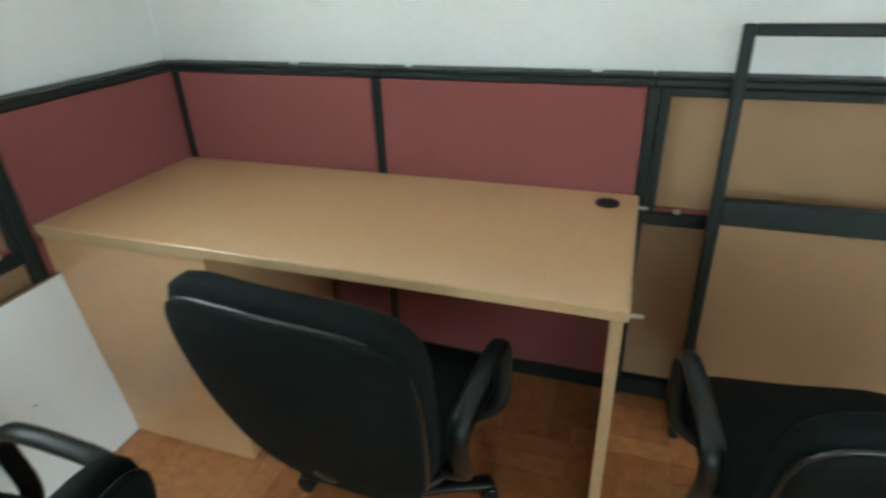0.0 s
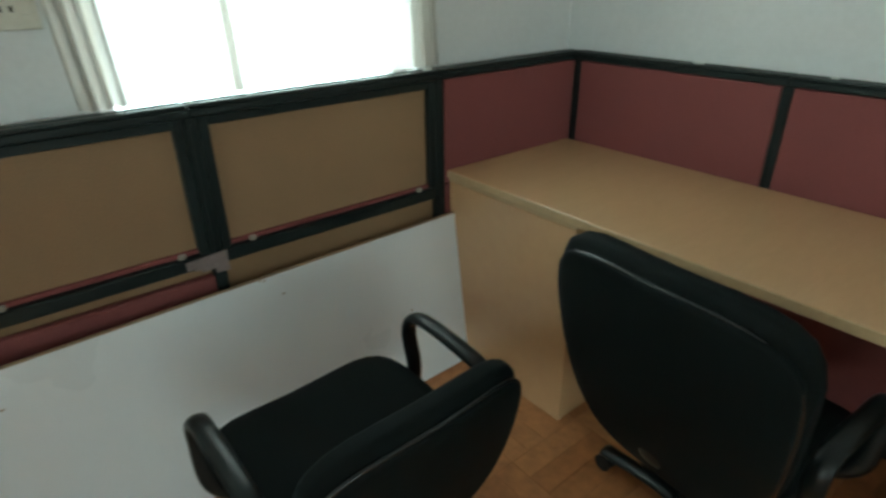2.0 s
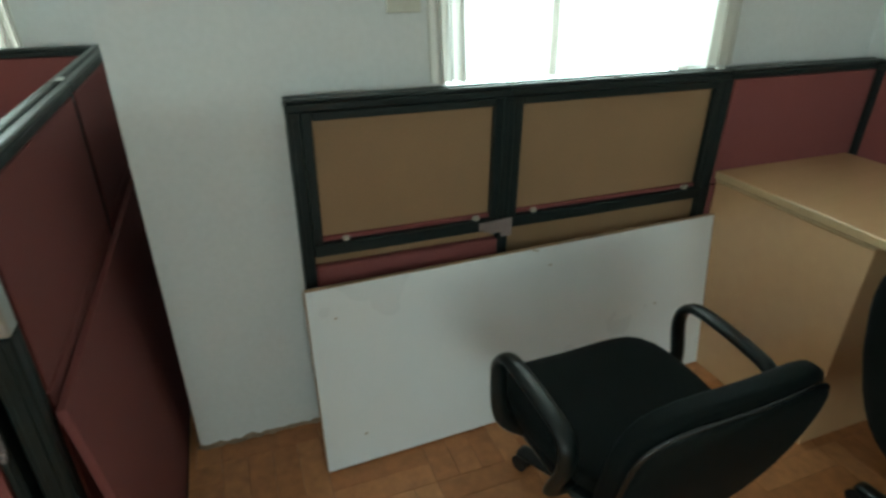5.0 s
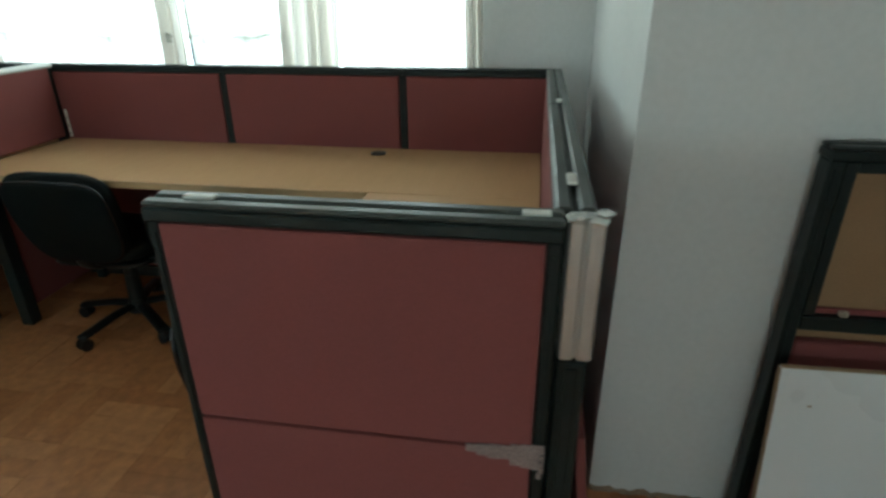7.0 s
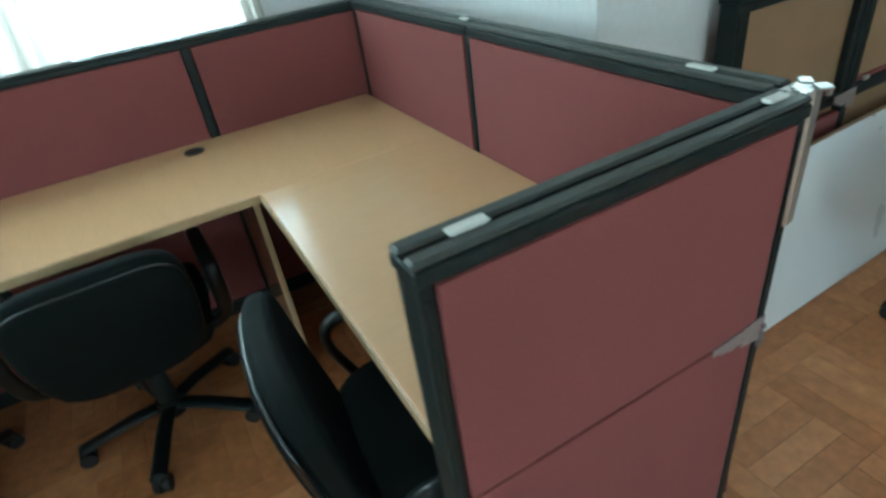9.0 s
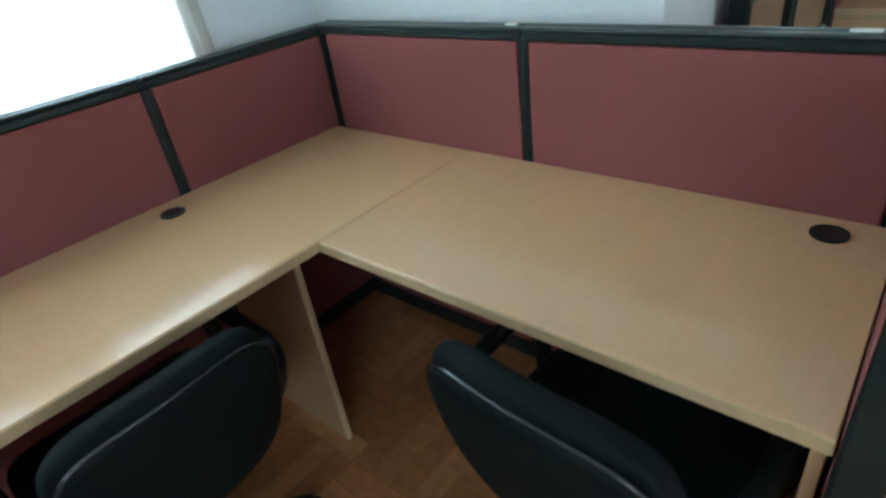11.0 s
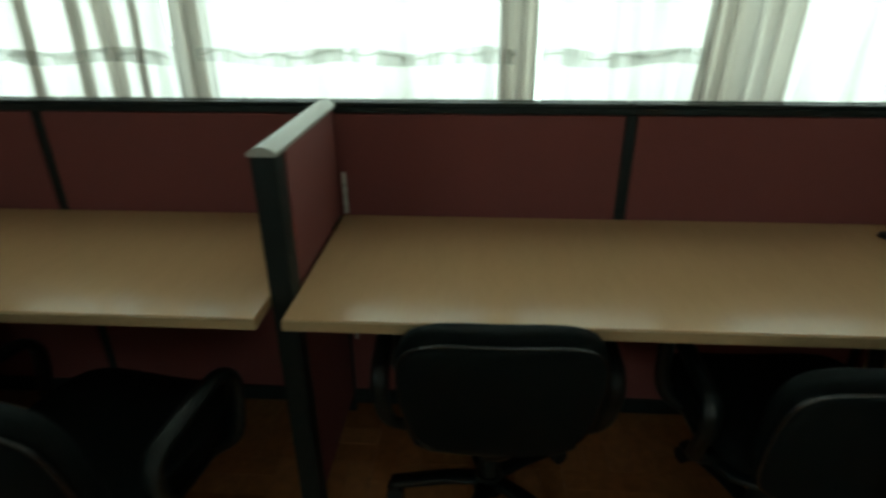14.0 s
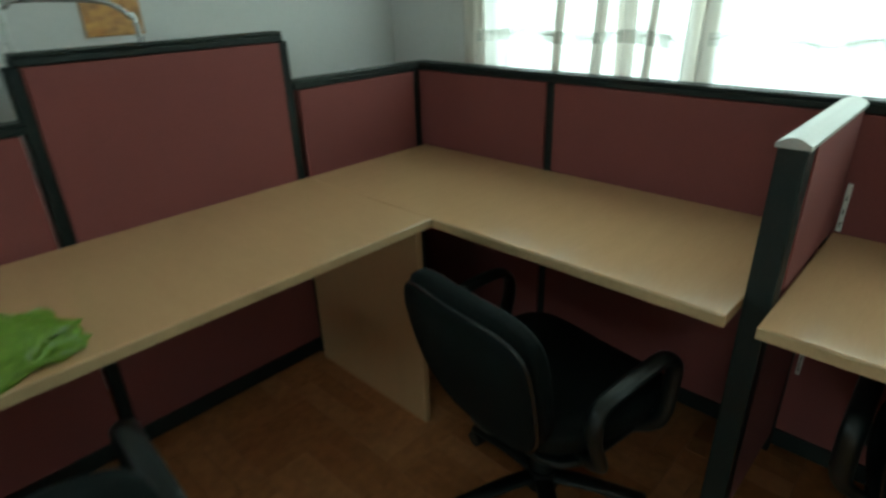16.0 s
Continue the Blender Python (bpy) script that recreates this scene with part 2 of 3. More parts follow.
def cushion(bm, size, p=4.0, cuts=7, shape=None):
    """A rounded pad of the given size about the origin; shape() moves each point."""
    bmesh.ops.create_cube(bm, size=2)
    bmesh.ops.subdivide_edges(bm, edges=list(bm.edges), cuts=cuts, use_grid_fill=True)
    for v in bm.verts:
        c = v.co
        n = (abs(c.x) ** p + abs(c.y) ** p + abs(c.z) ** p) ** (1 / p)
        v.co = Vector((c.x / n * size[0] / 2, c.y / n * size[1] / 2, c.z / n * size[2] / 2))
        if shape:
            v.co = shape(v.co)
    return bm


# ---- room ----
CEILING = 2.65
X_W, X_A, Y_STEP, Y_N, Y_S, X_E = -0.24, 1.08, 0.19, 2.69, -4.2, 7.4
T = 0.16


def wall(name, boxes, label):
    bm = bmesh.new()
    for b in boxes:
        box(bm, *b)
    ob = part(name, bm, PAINT)
    return tagged(ob, label, "wall", kind="structure")


# west wall with its long window, sill just under the partition tops
WY0, WY1, WZ0, WZ1 = -3.66, -0.30, 0.96, 2.15
wall("wall_west", [(X_W - T, X_W, Y_S - T, WY0, 0, CEILING), (X_W - T, X_W, WY1, Y_STEP + T, 0, CEILING),
                   (X_W - T, X_W, WY0, WY1, 0, WZ0), (X_W - T, X_W, WY0, WY1, WZ1, CEILING)], "white painted wall with a wide curtained window")
wall("wall_return", [(X_W, X_A, Y_STEP, Y_STEP + T, 0, CEILING)], "white painted return wall beside the cubicle")
AY0, AY1 = 1.0, 1.93
wall("wall_alcove_west", [(X_A - T, X_A, Y_STEP + T, AY0, 0, CEILING), (X_A - T, X_A, AY1, Y_N + T, 0, CEILING),
                          (X_A - T, X_A, AY0, AY1, 0, WZ0), (X_A - T, X_A, AY0, AY1, WZ1, CEILING)], "white painted wall with a small curtained window")
wall("wall_north", [(X_A, X_E + T, Y_N, Y_N + T, 0, CEILING)], "plain white painted wall behind the desk")
# opening for the assumed south window, in a part that stays out of view
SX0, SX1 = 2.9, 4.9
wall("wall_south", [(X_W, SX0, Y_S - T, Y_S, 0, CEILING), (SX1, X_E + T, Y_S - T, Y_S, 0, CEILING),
                    (SX0, SX1, Y_S - T, Y_S, 0, WZ0), (SX0, SX1, Y_S - T, Y_S, WZ1, CEILING)], "plain white painted wall with a small picture and an assumed, unseen window")
# unseen east wall, set far back for less bounce; its window is added
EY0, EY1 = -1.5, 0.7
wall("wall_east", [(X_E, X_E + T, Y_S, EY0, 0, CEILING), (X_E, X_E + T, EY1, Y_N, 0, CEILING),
                   (X_E, X_E + T, EY0, EY1, 0, WZ0), (X_E, X_E + T, EY0, EY1, WZ1, CEILING)], "plain white painted wall, unseen, with an added window")
ceiling = part("ceiling", boxed(X_W - T, X_E + T, Y_S - T, Y_N + T, CEILING, CEILING + 0.12), CEIL)
tagged(ceiling, "plain white painted ceiling", "ceiling", kind="structure")
floor = part("floor", boxed(X_W - T, X_E + T, Y_S - T, Y_N + T, -0.12, -0.006), GROUT)
tagged(floor, "orange-brown mosaic parquet floor, worn and dull", "floor", kind="structure")
ground = part("ground", boxed(-60, 60, -60, 60, -3.3, -3.2), OUTSIDE)
tagged(ground, "pale ground outside the windows", "ground", kind="structure")


def window(name, origin, turn, width, stops, label, depth=T):
    """A window whose inner wall face is local x = 0, facing +x; it spans local y from -width/2 to width/2."""
    w = tagged(new(name), label, "window", kind="structure")
    w.matrix_basis = pose(*origin, 0, 0, turn)
    y0, y1, xo = -width / 2, width / 2, -depth * 0.6
    part("window_sill", boxed(-depth + 0.01, 0.012, y0 + 0.002, y1 - 0.002, WZ0 + 0.003, WZ0 + 0.022, 0.003), WINFRAME, w)
    bm = bmesh.new()
    for z0, z1 in ((WZ0 + 0.024, WZ0 + 0.066), (WZ1 - 0.045, WZ1 - 0.003)):
        box(bm, xo - 0.025, xo + 0.025, y0 + 0.003, y1 - 0.003, z0, z1, 0.003)
    part("window_frame", bm, WINFRAME, w)
    stops = [y0] + list(stops) + [y1]
    for y in stops:
        y = min(max(y, y0 + 0.025), y1 - 0.025)
        part("mullion", boxed(xo - 0.022, xo + 0.022, y - 0.02, y + 0.02, WZ0 + 0.068, WZ1 - 0.047, 0.003), WINFRAME, w)
    for a, b in zip(stops, stops[1:]):
        g = part("pane", boxed(xo - 0.003, xo + 0.003, a + 0.045, b - 0.045, WZ0 + 0.06, WZ1 - 0.04), GLASS, w)
        g.visible_shadow = False
    return w


window("window_1", (X_W, (WY0 + WY1) / 2, 0), 0, WY1 - WY0, (-2.77 + 1.98, -1.70 + 1.98, -1.07 + 1.98), "wide white-framed window, blown out by daylight")
window("window_2", (X_A, (AY0 + AY1) / 2, 0), 0, AY1 - AY0, (), "small white-framed window, blown out by daylight")
window("assumed_window_3", ((SX0 + SX1) / 2, Y_S, 0), 90, SX1 - SX0, (0.0,), "assumed white-framed window, unseen, in the far wall")
# added opening that lets the east fill in
window("added_window_4", (X_E, (EY0 + EY1) / 2, 0), 180, EY1 - EY0, (0.0,), "added white-framed window, unseen, behind the walk")


def curtain(x, y0, y1, folds, amp, mat, label, name="curtain", z0=0.99, z1=2.22, lean=0.0, seed=0, category="curtain", hem=False):
    rnd = random.Random(seed)
    nu, nv = max(24, int(folds * 10)), 8
    ph = [rnd.uniform(0, 6.28) for _ in range(3)]
    bm = bmesh.new()
    grid = []
    for j in range(nv + 1):
        v = j / nv
        row = []
        for i in range(nu + 1):
            u = i / nu
            y = y0 + (y1 - y0) * u + lean * (1 - v) + 0.012 * math.sin(5 * v + ph[0])
            w = math.sin(2 * math.pi * folds * u + ph[1] + 0.5 * math.sin(3 * v + ph[2])) + 0.4 * math.sin(2 * math.pi * folds * 0.43 * u + ph[2])
            row.append(bm.verts.new((x + amp * w * (1.15 - 0.35 * v), y, z0 + (z1 - z0) * v)))
        grid.append(row)
    for j in range(nv):
        for i in range(nu):
            bm.faces.new((grid[j][i], grid[j][i + 1], grid[j + 1][i + 1], grid[j + 1][i]))
    ob = part(name, bm, mat, smooth=True)
    tagged(ob, label, category, "window curtains")
    if hem:
        bm = bmesh.new()
        prev = None
        n = int((y1 - y0) * 110)
        for i in range(n + 1):
            u = i / n
            y = y0 + (y1 - y0) * u
            z = 1.196 + 0.007 * math.sin(y * 15 + ph[0]) + 0.006 * math.sin(y * 37 + ph[1]) + 0.005 * noise.noise(Vector((y * 30, ph[2], 0)))
            xx = x + 0.02 + amp * 0.5 * math.sin(2 * math.pi * folds * u + ph[1])
            th = 0.0032 + 0.0025 * noise.noise(Vector((y * 22, 3.1, ph[0])))
            cur = [bm.verts.new((xx, y, z + th)), bm.verts.new((xx, y, z - th))]
            if prev:
                bm.faces.new((prev[0], prev[1], cur[1], cur[0]))
            prev = cur
        # wider, fainter grey band around the scalloped line
        wide = bmesh.new()
        prev = None
        for i in range(n + 1):
            y = y0 + (y1 - y0) * i / n
            z = 1.190 + 0.008 * math.sin(y * 15 + ph[0])
            w = 0.022 + 0.008 * noise.noise(Vector((y * 9, 7.7, ph[1])))
            cur = [wide.verts.new((x + 0.026 + amp * 0.4, y, z + w)), wide.verts.new((x + 0.026 + amp * 0.4, y, z - w))]
            if prev:
                wide.faces.new((prev[0], prev[1], cur[1], cur[0]))
            prev = cur
        part("grey_band", wide, BAND, ob, "faint grey band across the net")
        part("scallop", bm, HEM, ob, "darker scalloped band across the net")
    return ob


CX = X_W + 0.035
curtain(CX, -0.93, -0.33, 4, 0.006, SHEER, "thin sheer white curtain glowing with daylight", seed=1)
curtain(CX + 0.02, -1.20, -0.93, 4.5, 0.026, DRAPE, "gathered cream curtain bunched between two panes", seed=2)
curtain(CX, -1.66, -1.17, 5, 0.010, SHEER, "sheer white net curtain with a scalloped band", seed=3, hem=True)
curtain(CX + 0.02, -1.755, -1.645, 2.0, 0.026, DRAPE, "narrow gathered edge of a grey-white curtain", seed=4, lean=-0.04)
curtain(CX, -2.73, -1.73, 8, 0.008, SHEER, "sheer white net curtain with a scalloped band", seed=5, hem=True)
curtain(CX + 0.02, -2.82, -2.72, 2.0, 0.026, DRAPE, "narrow gathered edge of a grey-white curtain", seed=6, lean=0.04)
curtain(CX, -3.62, -2.79, 8, 0.010, SHEER, "sheer white net curtain with a scalloped band", seed=7, hem=True)
for i, (a, b) in enumerate(((-2.915, -2.875), (-3.03, -2.95), (-3.10, -3.07), (-3.265, -3.225))):
    curtain(CX + 0.018, a, b, 1.5, 0.012, DRAPE, "narrow brownish gathered fold of curtain", seed=20 + i)
curtain(CX + 0.02, -3.69, -3.60, 2, 0.02, DRAPE, "gathered edge of a white curtain beside the wall", seed=8)
curtain(CX + 0.02, -0.345, -0.27, 2, 0.016, DRAPE, "gathered edge of a white curtain beside the wall", seed=9)
AX = X_A + 0.03
curtain(AX, 1.045, 1.90, 4, 0.006, SHEER, "thin sheer white curtain glowing with daylight", seed=10, z0=1.097)
curtain(AX + 0.012, 0.95, 1.05, 3, 0.014, DRAPE, "gathered white curtain beside the small window", seed=11, z0=1.097)
curtain(AX + 0.012, 1.89, 1.985, 2.5, 0.014, DRAPE, "gathered white curtain beside the small window", seed=12, z0=1.097)
curtain(AX + 0.012, 1.30, 1.325, 1, 0.006, DRAPE, "narrow fold of thin curtain", seed=13, z0=1.097)


for name_y, xx, y0, y1 in (("wide", CX + 0.01, -3.8, -0.2), ("small", AX + 0.006, 0.88, 2.0)):
    rod = thing("curtain_rod", "thin white curtain rod over the " + name_y + " window", "curtain rod", "curtain rods")
    bm = bmesh.new()
    cyl(bm, (xx, (y0 + y1) / 2, 2.225), 0.009, y1 - y0, "y", 14)
    part("rod", bm, WINFRAME, rod, smooth=False)
    wall_x = X_W if name_y == "wide" else X_A
    for yy in (y0 + 0.03, y1 - 0.03):
        part("rod_bracket", boxed(wall_x + 0.0005, xx + 0.012, yy - 0.008, yy + 0.008, 2.205, 2.215, 0.002), WINFRAME, rod)


def plaster_edge(name, p0, p1, out, seed):
    """A ragged lip of mortar and dirt where a bare wall meets the floor."""
    rnd = random.Random(seed)
    a, b, o = Vector(p0), Vector(p1), Vector(out)
    n = int((b - a).length / 0.02)
    bm = bmesh.new()
    prev = None
    for i in range(n + 1):
        q = a + (b - a) * (i / n)
        w, h = rnd.uniform(0.004, 0.016), rnd.uniform(0.006, 0.022)
        cur = [bm.verts.new(q + o * 0.0008 + Vector((0, 0, h))), bm.verts.new(q + o * w + Vector((0, 0, 0.0012))), bm.verts.new(q + o * 0.0008 + Vector((0, 0, 0.0010)))]
        if prev:
            for k in range(3):
                bm.faces.new((prev[k], prev[(k + 1) % 3], cur[(k + 1) % 3], cur[k]))
        prev = cur
    bmesh.ops.recalc_face_normals(bm, faces=bm.faces)
    ob = part(name, bm, MORTAR)
    return tagged(ob, "ragged dirty plaster edge along the floor", "trim", kind="structure")


plaster_edge("trim_1", (X_A, 0.19, 0), (X_A, 2.69, 0), (1, 0, 0), 1)
plaster_edge("trim_2", (1.08, 0.19, 0), (-0.24, 0.19, 0), (0, -1, 0), 2)


# ---- partitions ----
TOP = 1.09
PT = 0.056


def partition(name, label, origin, turn, length, posts, bays, tags=(), tag_z=TOP, cap_top=RAIL, cap_name="top_rail", pw=0.016):
    """A run of screen along local x, its middle plane on y = 0. bays: (x0, x1, top, kind)."""
    run = thing(name, label, "partition", "office partitions", pose(*origin, 0, 0, turn))
    for x, top in posts:
        bm = bmesh.new()
        box(bm, x - pw, x + pw, -PT / 2 + 0.002, PT / 2 - 0.002, 0.0, top - 0.031, 0.003)
        for sgn in (-1, 1):
            box(bm, x - pw * 0.3, x + pw * 0.3, sgn * (PT / 2 - 0.001) - 0.0015, sgn * (PT / 2 - 0.001) + 0.0015, 0.05, top - 0.05)
        part("post", bm, FRAME, run)
    for x0, x1, top, kind in bays:
        bm = bmesh.new()
        r0, r1 = x0 + (0.0006 if (x0, x1, top, kind) != bays[0] else -pw - 0.002), x1 - (0.0006 if (x0, x1, top, kind) != bays[-1] else -pw - 0.002)
        part("rail_body", boxed(r0, r1, -PT / 2 - 0.003, PT / 2 + 0.003, top - 0.031, top - 0.0105, 0.003), FRAME, run)
        for y0, y1 in ((-PT / 2 - 0.001, -0.005), (0.005, PT / 2 + 0.001)):
            box(bm, r0, r1, y0, y1, top - 0.0102, top, 0.004)
        part(cap_name, bm, cap_top, run)
        a, b = x0 + pw + 0.0015, x1 - pw - 0.0015
        part("base_rail", boxed(a, b, -PT / 2, PT / 2, 0.012, 0.075, 0.003), FRAME, run)
        if kind == "fabric":
            for z0, z1 in ((0.08, 0.698), (0.704, top - 0.034)):
                bm = bmesh.new()
                for y0, y1 in ((-PT / 2 - 0.002, -0.006), (0.006, PT / 2 + 0.002)):
                    box(bm, a, b, y0, y1, z0, z1, 0.005, segs=2)
                part("fabric_panel", bm, FABRIC, run)
        else:
            part("backing_board", boxed(a, b, 0.004, 0.012, 0.08, top - 0.034), HARD, run, "bare brown hardboard backing")
            part("back_fabric_panel", boxed(a, b, 0.014, PT / 2 + 0.002, 0.08, top - 0.034, 0.004), FABRIC, run)
            bm = bmesh.new()
            box(bm, a, b, -PT / 2 + 0.004, 0.002, 0.655, 0.692, 0.003)
            part("middle_rail", bm, FRAME, run)
            # narrow inner lips of the bare frame
            bm = bmesh.new()
            box(bm, a, a + 0.026, -PT / 2 + 0.006, 0.002, 0.694, top - 0.034, 0.002)
            box(bm, b - 0.026, b, -PT / 2 + 0.006, 0.002, 0.694, top - 0.034, 0.002)
            box(bm, a + 0.027, b - 0.027, -PT / 2 + 0.006, 0.002, top - 0.057, top - 0.034, 0.002)
            part("frame_lip", bm, FRAME, run)
            part("fabric_remnant", boxed(a + 0.02, b - 0.02, -0.008, 0.002, 0.694, 0.708, 0.002), FABRIC, run, "thin strip of maroon fabric left on the rail")
            if kind == "open_strip":
                part("lower_panel", boxed(a, b, -PT / 2 + 0.002, 0.002, 0.08, 0.625, 0.004), FABRIC, run)
            for cx in (a + 0.09, b - 0.07):
                bm = bmesh.new()
                box(bm, cx - 0.010, cx + 0.010, -0.02, 0.002, 0.692, 0.706, 0.003)
                box(bm, cx - 0.005, cx + 0.005, -0.024, -0.018, 0.696, 0.711, 0.002)
                part("clip", bm, CLIP, run, "small translucent plastic panel clip")
    for tx, tl in tags:
        part("tag", boxed(tx - tl / 2, tx + tl / 2, -0.009, 0.007, tag_z - 0.002, tag_z + 0.004, 0.0015), WHITE_TAG_GLINT, run, "small white rail piece, plastic tag or pale fleck")
    return run


H = PT / 2
# alcove: bare frames below the small window, then the desk's red screens
# tags on both alcove rails draw pale flecks, not plastic tags
partition("cubicle_partition", "black-framed partition with two bare hardboard bays and a red one",
          (X_A + 0.062, 0.556, 0), 90, 2.12, [(0.024, TOP), (0.615, TOP), (1.40, TOP), (2.09, TOP)],
          [(0.024, 0.615, TOP, "open_strip"), (0.615, 1.40, TOP, "open"), (1.40, 2.09, TOP, "fabric")], tags=((0.63, 0.018), (1.37, 0.03)))
partition("cubicle_partition", "black-framed partition with two red bays and two bare hardboard ones",
          (X_A + 0.08, Y_N - 0.04, 0), 0, 3.1, [(0.03, TOP), (0.797, TOP), (1.616, TOP), (2.36, TOP), (3.10, TOP)],
          [(0.03, 0.797, TOP, "fabric"), (0.797, 1.616, TOP, "fabric"), (1.616, 2.36, TOP, "open"), (2.36, 3.10, TOP, "open")], tags=((0.50, 0.03), (0.90, 0.02), (1.46, 0.03), (2.15, 0.03)))
# main cubicles along the wide window
partition("cubicle_partition", "long black-framed partition with dark red fabric bays under the windows",
          (-H, 0.054, 0), -90, 3.9, [(0.028, TOP), (0.651, TOP), (1.466, TOP), (2.328, TOP), (3.196, TOP), (3.862, TOP)],
          [(0.028, 0.651, TOP, "fabric"), (0.651, 1.466, TOP, "fabric"), (1.466, 2.328, TOP, "fabric"), (2.328, 3.196, TOP, "fabric"), (3.196, 3.862, TOP, "fabric")])
TOP_N = 1.099
run_n = partition("cubicle_partition", "black-framed partition with bright red fabric bays and white tags on its rail",
                  (0.0, H, 0), 0, 1.64, [(0.03, TOP_N), (0.806, TOP_N), (1.618, TOP_N)],
                  [(0.03, 0.806, TOP_N, "fabric"), (0.806, 1.618, TOP_N, "fabric")], tags=((0.76, 0.03), (1.50, 0.05)), tag_z=TOP_N, cap_top=RAIL_GREY)
front = partition("cubicle_partition", "short red fabric end screen with a torn seam and white tags",
                  (1.667, 0.012, 0), -90, 0.62, [(0.013, TOP_N), (0.610, TOP_N)], [(0.013, 0.610, TOP_N, "fabric")], pw=0.010, tags=((0.04, 0.04), (0.54, 0.05)), tag_z=TOP_N, cap_top=RAIL_GREY)
# bright corner connector on the free end of the screens
bm = bmesh.new()
for y0, y1 in ((0.004, 0.028), (0.031, 0.055)):
    box(bm, 0.0, 0.042, y0, y1, 0.868, TOP_N - 0.004, 0.004, m=pose(1.636, 0.012, 0))
box(bm, 0.004, 0.036, 0.008, 0.052, 0.872, TOP_N - 0.012, m=pose(1.636, 0.012, 0))
conn = part("partition_connector", bm, ALU)
tagged(conn, "grooved bare aluminium corner connector on the partition end", "connector")
bm = bmesh.new()
box(bm, 1.636, 1.670, 0.016, 0.062, 0.0, 0.862, 0.004)
box(bm, 1.669, 1.674, 0.030, 0.048, 0.02, 0.85, 0.001)
part("lower_post", bm, FRAME, conn, "black grooved post below the connector")
bm = bmesh.new()
for dx, dy, r in ((0, 0, 0.3), (0.02, 0.02, -0.5), (-0.012, 0.03, 0.9), (0.012, -0.012, 0.1)):
    box(bm, -0.010, 0.010, -0.011, 0.011, 0, 0.004, 0.001, m=pose(1.660 + dx, 0.036 + dy, TOP_N - 0.004, 4 * r, 6, 50 * r))
part("crumpled_cap", bm, CHROME, conn, "crumpled shiny metal cap")
# loose lower panel sagging out of the side screen into the gap
sp = thing("loose_panel", "loose dark red fabric panel sagging off the partition side", "panel", m=pose(0.36, 0.146, 0.003, 6.3, 0, 0))
# lengthened westward to cover the gap's floor, in place of the shade there
part("screen_fabric", boxed(0.0, 1.265, -0.009, 0.009, 0.010, 0.675, 0.004, segs=2), FABRIC, sp)
part("screen_rail", boxed(0.0, 1.265, -0.0095, 0.0095, 0.0, 0.0095, 0.002), FRAME, sp)
# torn tape on the seam of the end screen
bm = bmesh.new()
rnd = random.Random(5)
for i in range(7):
    u = i / 6
    hgt = 0.008 + 0.030 * u + rnd.uniform(-0.004, 0.004)
    box(bm, 1.6975, 1.6995 + 0.002 * rnd.random(), -0.118 + 0.018 * i, -0.118 + 0.018 * i + 0.0185, 0.700 - hgt * 0.9, 0.704 + hgt * 0.35, 0.0005)
part("torn_tape", bm, TAPE, front, "torn grey tape over the split seam")
bm = bmesh.new()
for i in range(4):
    box(bm, 1.6975, 1.706, -0.002 + 0.003 * (i % 2), 0.006 + 0.003 * (i % 2), 0.652 + 0.013 * i, 0.662 + 0.013 * i, 0.0015)
part("broken_clip", bm, TAPE, front, "broken toothed plastic clip")
for ob in (front.children):
    if ob.name.startswith(("torn_tape", "broken_clip")):
        ob.matrix_parent_inverse = front.matrix_basis.inverted()
# divider between the two window desks
div = thing("desk_divider", "short red fabric desk divider with a pale rounded cap", "partition", "office partitions", pose(0, -2.274, 0))
part("post", boxed(0.455, 0.512, -0.027, 0.027, 0.0, 1.085, 0.006, segs=2), FRAME, div)
part("post", boxed(0.002, 0.03, -0.022, 0.022, 0.0, 1.085, 0.003), FRAME, div)
bm = bmesh.new()
for y0, y1 in ((-0.030, -0.004), (0.004, 0.030)):
    box(bm, 0.032, 0.453, y0, y1, 0.762, 1.081, 0.005, segs=2)
part("fabric_panel", bm, FABRIC, div)
part("lower_panel", boxed(0.032, 0.453, -0.02, 0.02, 0.08, 0.71, 0.004), FABRIC, div)
bm = bmesh.new()
n = 10
prof = [(-0.031 + 0.062 * i / n, 1.084 + 0.013 * math.sin(math.pi * i / n)) for i in range(n + 1)]
ring = [[bm.verts.new((x, y, z)) for y, z in prof] + [bm.verts.new((x, 0.031, 1.076)), bm.verts.new((x, -0.031, 1.076))] for x in (0.0, 0.514)]
for i in range(len(ring[0])):
    j = (i + 1) % len(ring[0])
    bm.faces.new((ring[0][i], ring[0][j], ring[1][j], ring[1][i]))
bm.faces.new(ring[0])
bm.faces.new(ring[1][::-1])
bmesh.ops.recalc_face_normals(bm, faces=bm.faces)
part("cap", bm, CAP, div, "pale rounded metal cap")
for z0, z1 in ((0.757, 0.885), (0.30, 0.375)):
    strip = thing("slotted_strip", "narrow bare slotted aluminium strip at the divider, coloured white for its glint", "bracket", "slotted strips", pose(0.004, -2.234, z0))
    bm = bmesh.new()
    box(bm, 0.0, 0.008, -0.0055, 0.0055, 0, z1 - z0, 0.001)
    # white instead of bare metal: the window's reflection is put into the colour
    part("strip", bm, WHITE_TAG_GLINT, strip)
    for q in range(3):
        part("slot", boxed(0.0075, 0.0088, -0.0015, 0.0015, 0.012 + q * (z1 - z0 - 0.02) / 3, 0.012 + q * (z1 - z0 - 0.02) / 3 + 0.014), DARK, strip)
# far screen of the second cubicle, with one raised bay
HI = 1.25
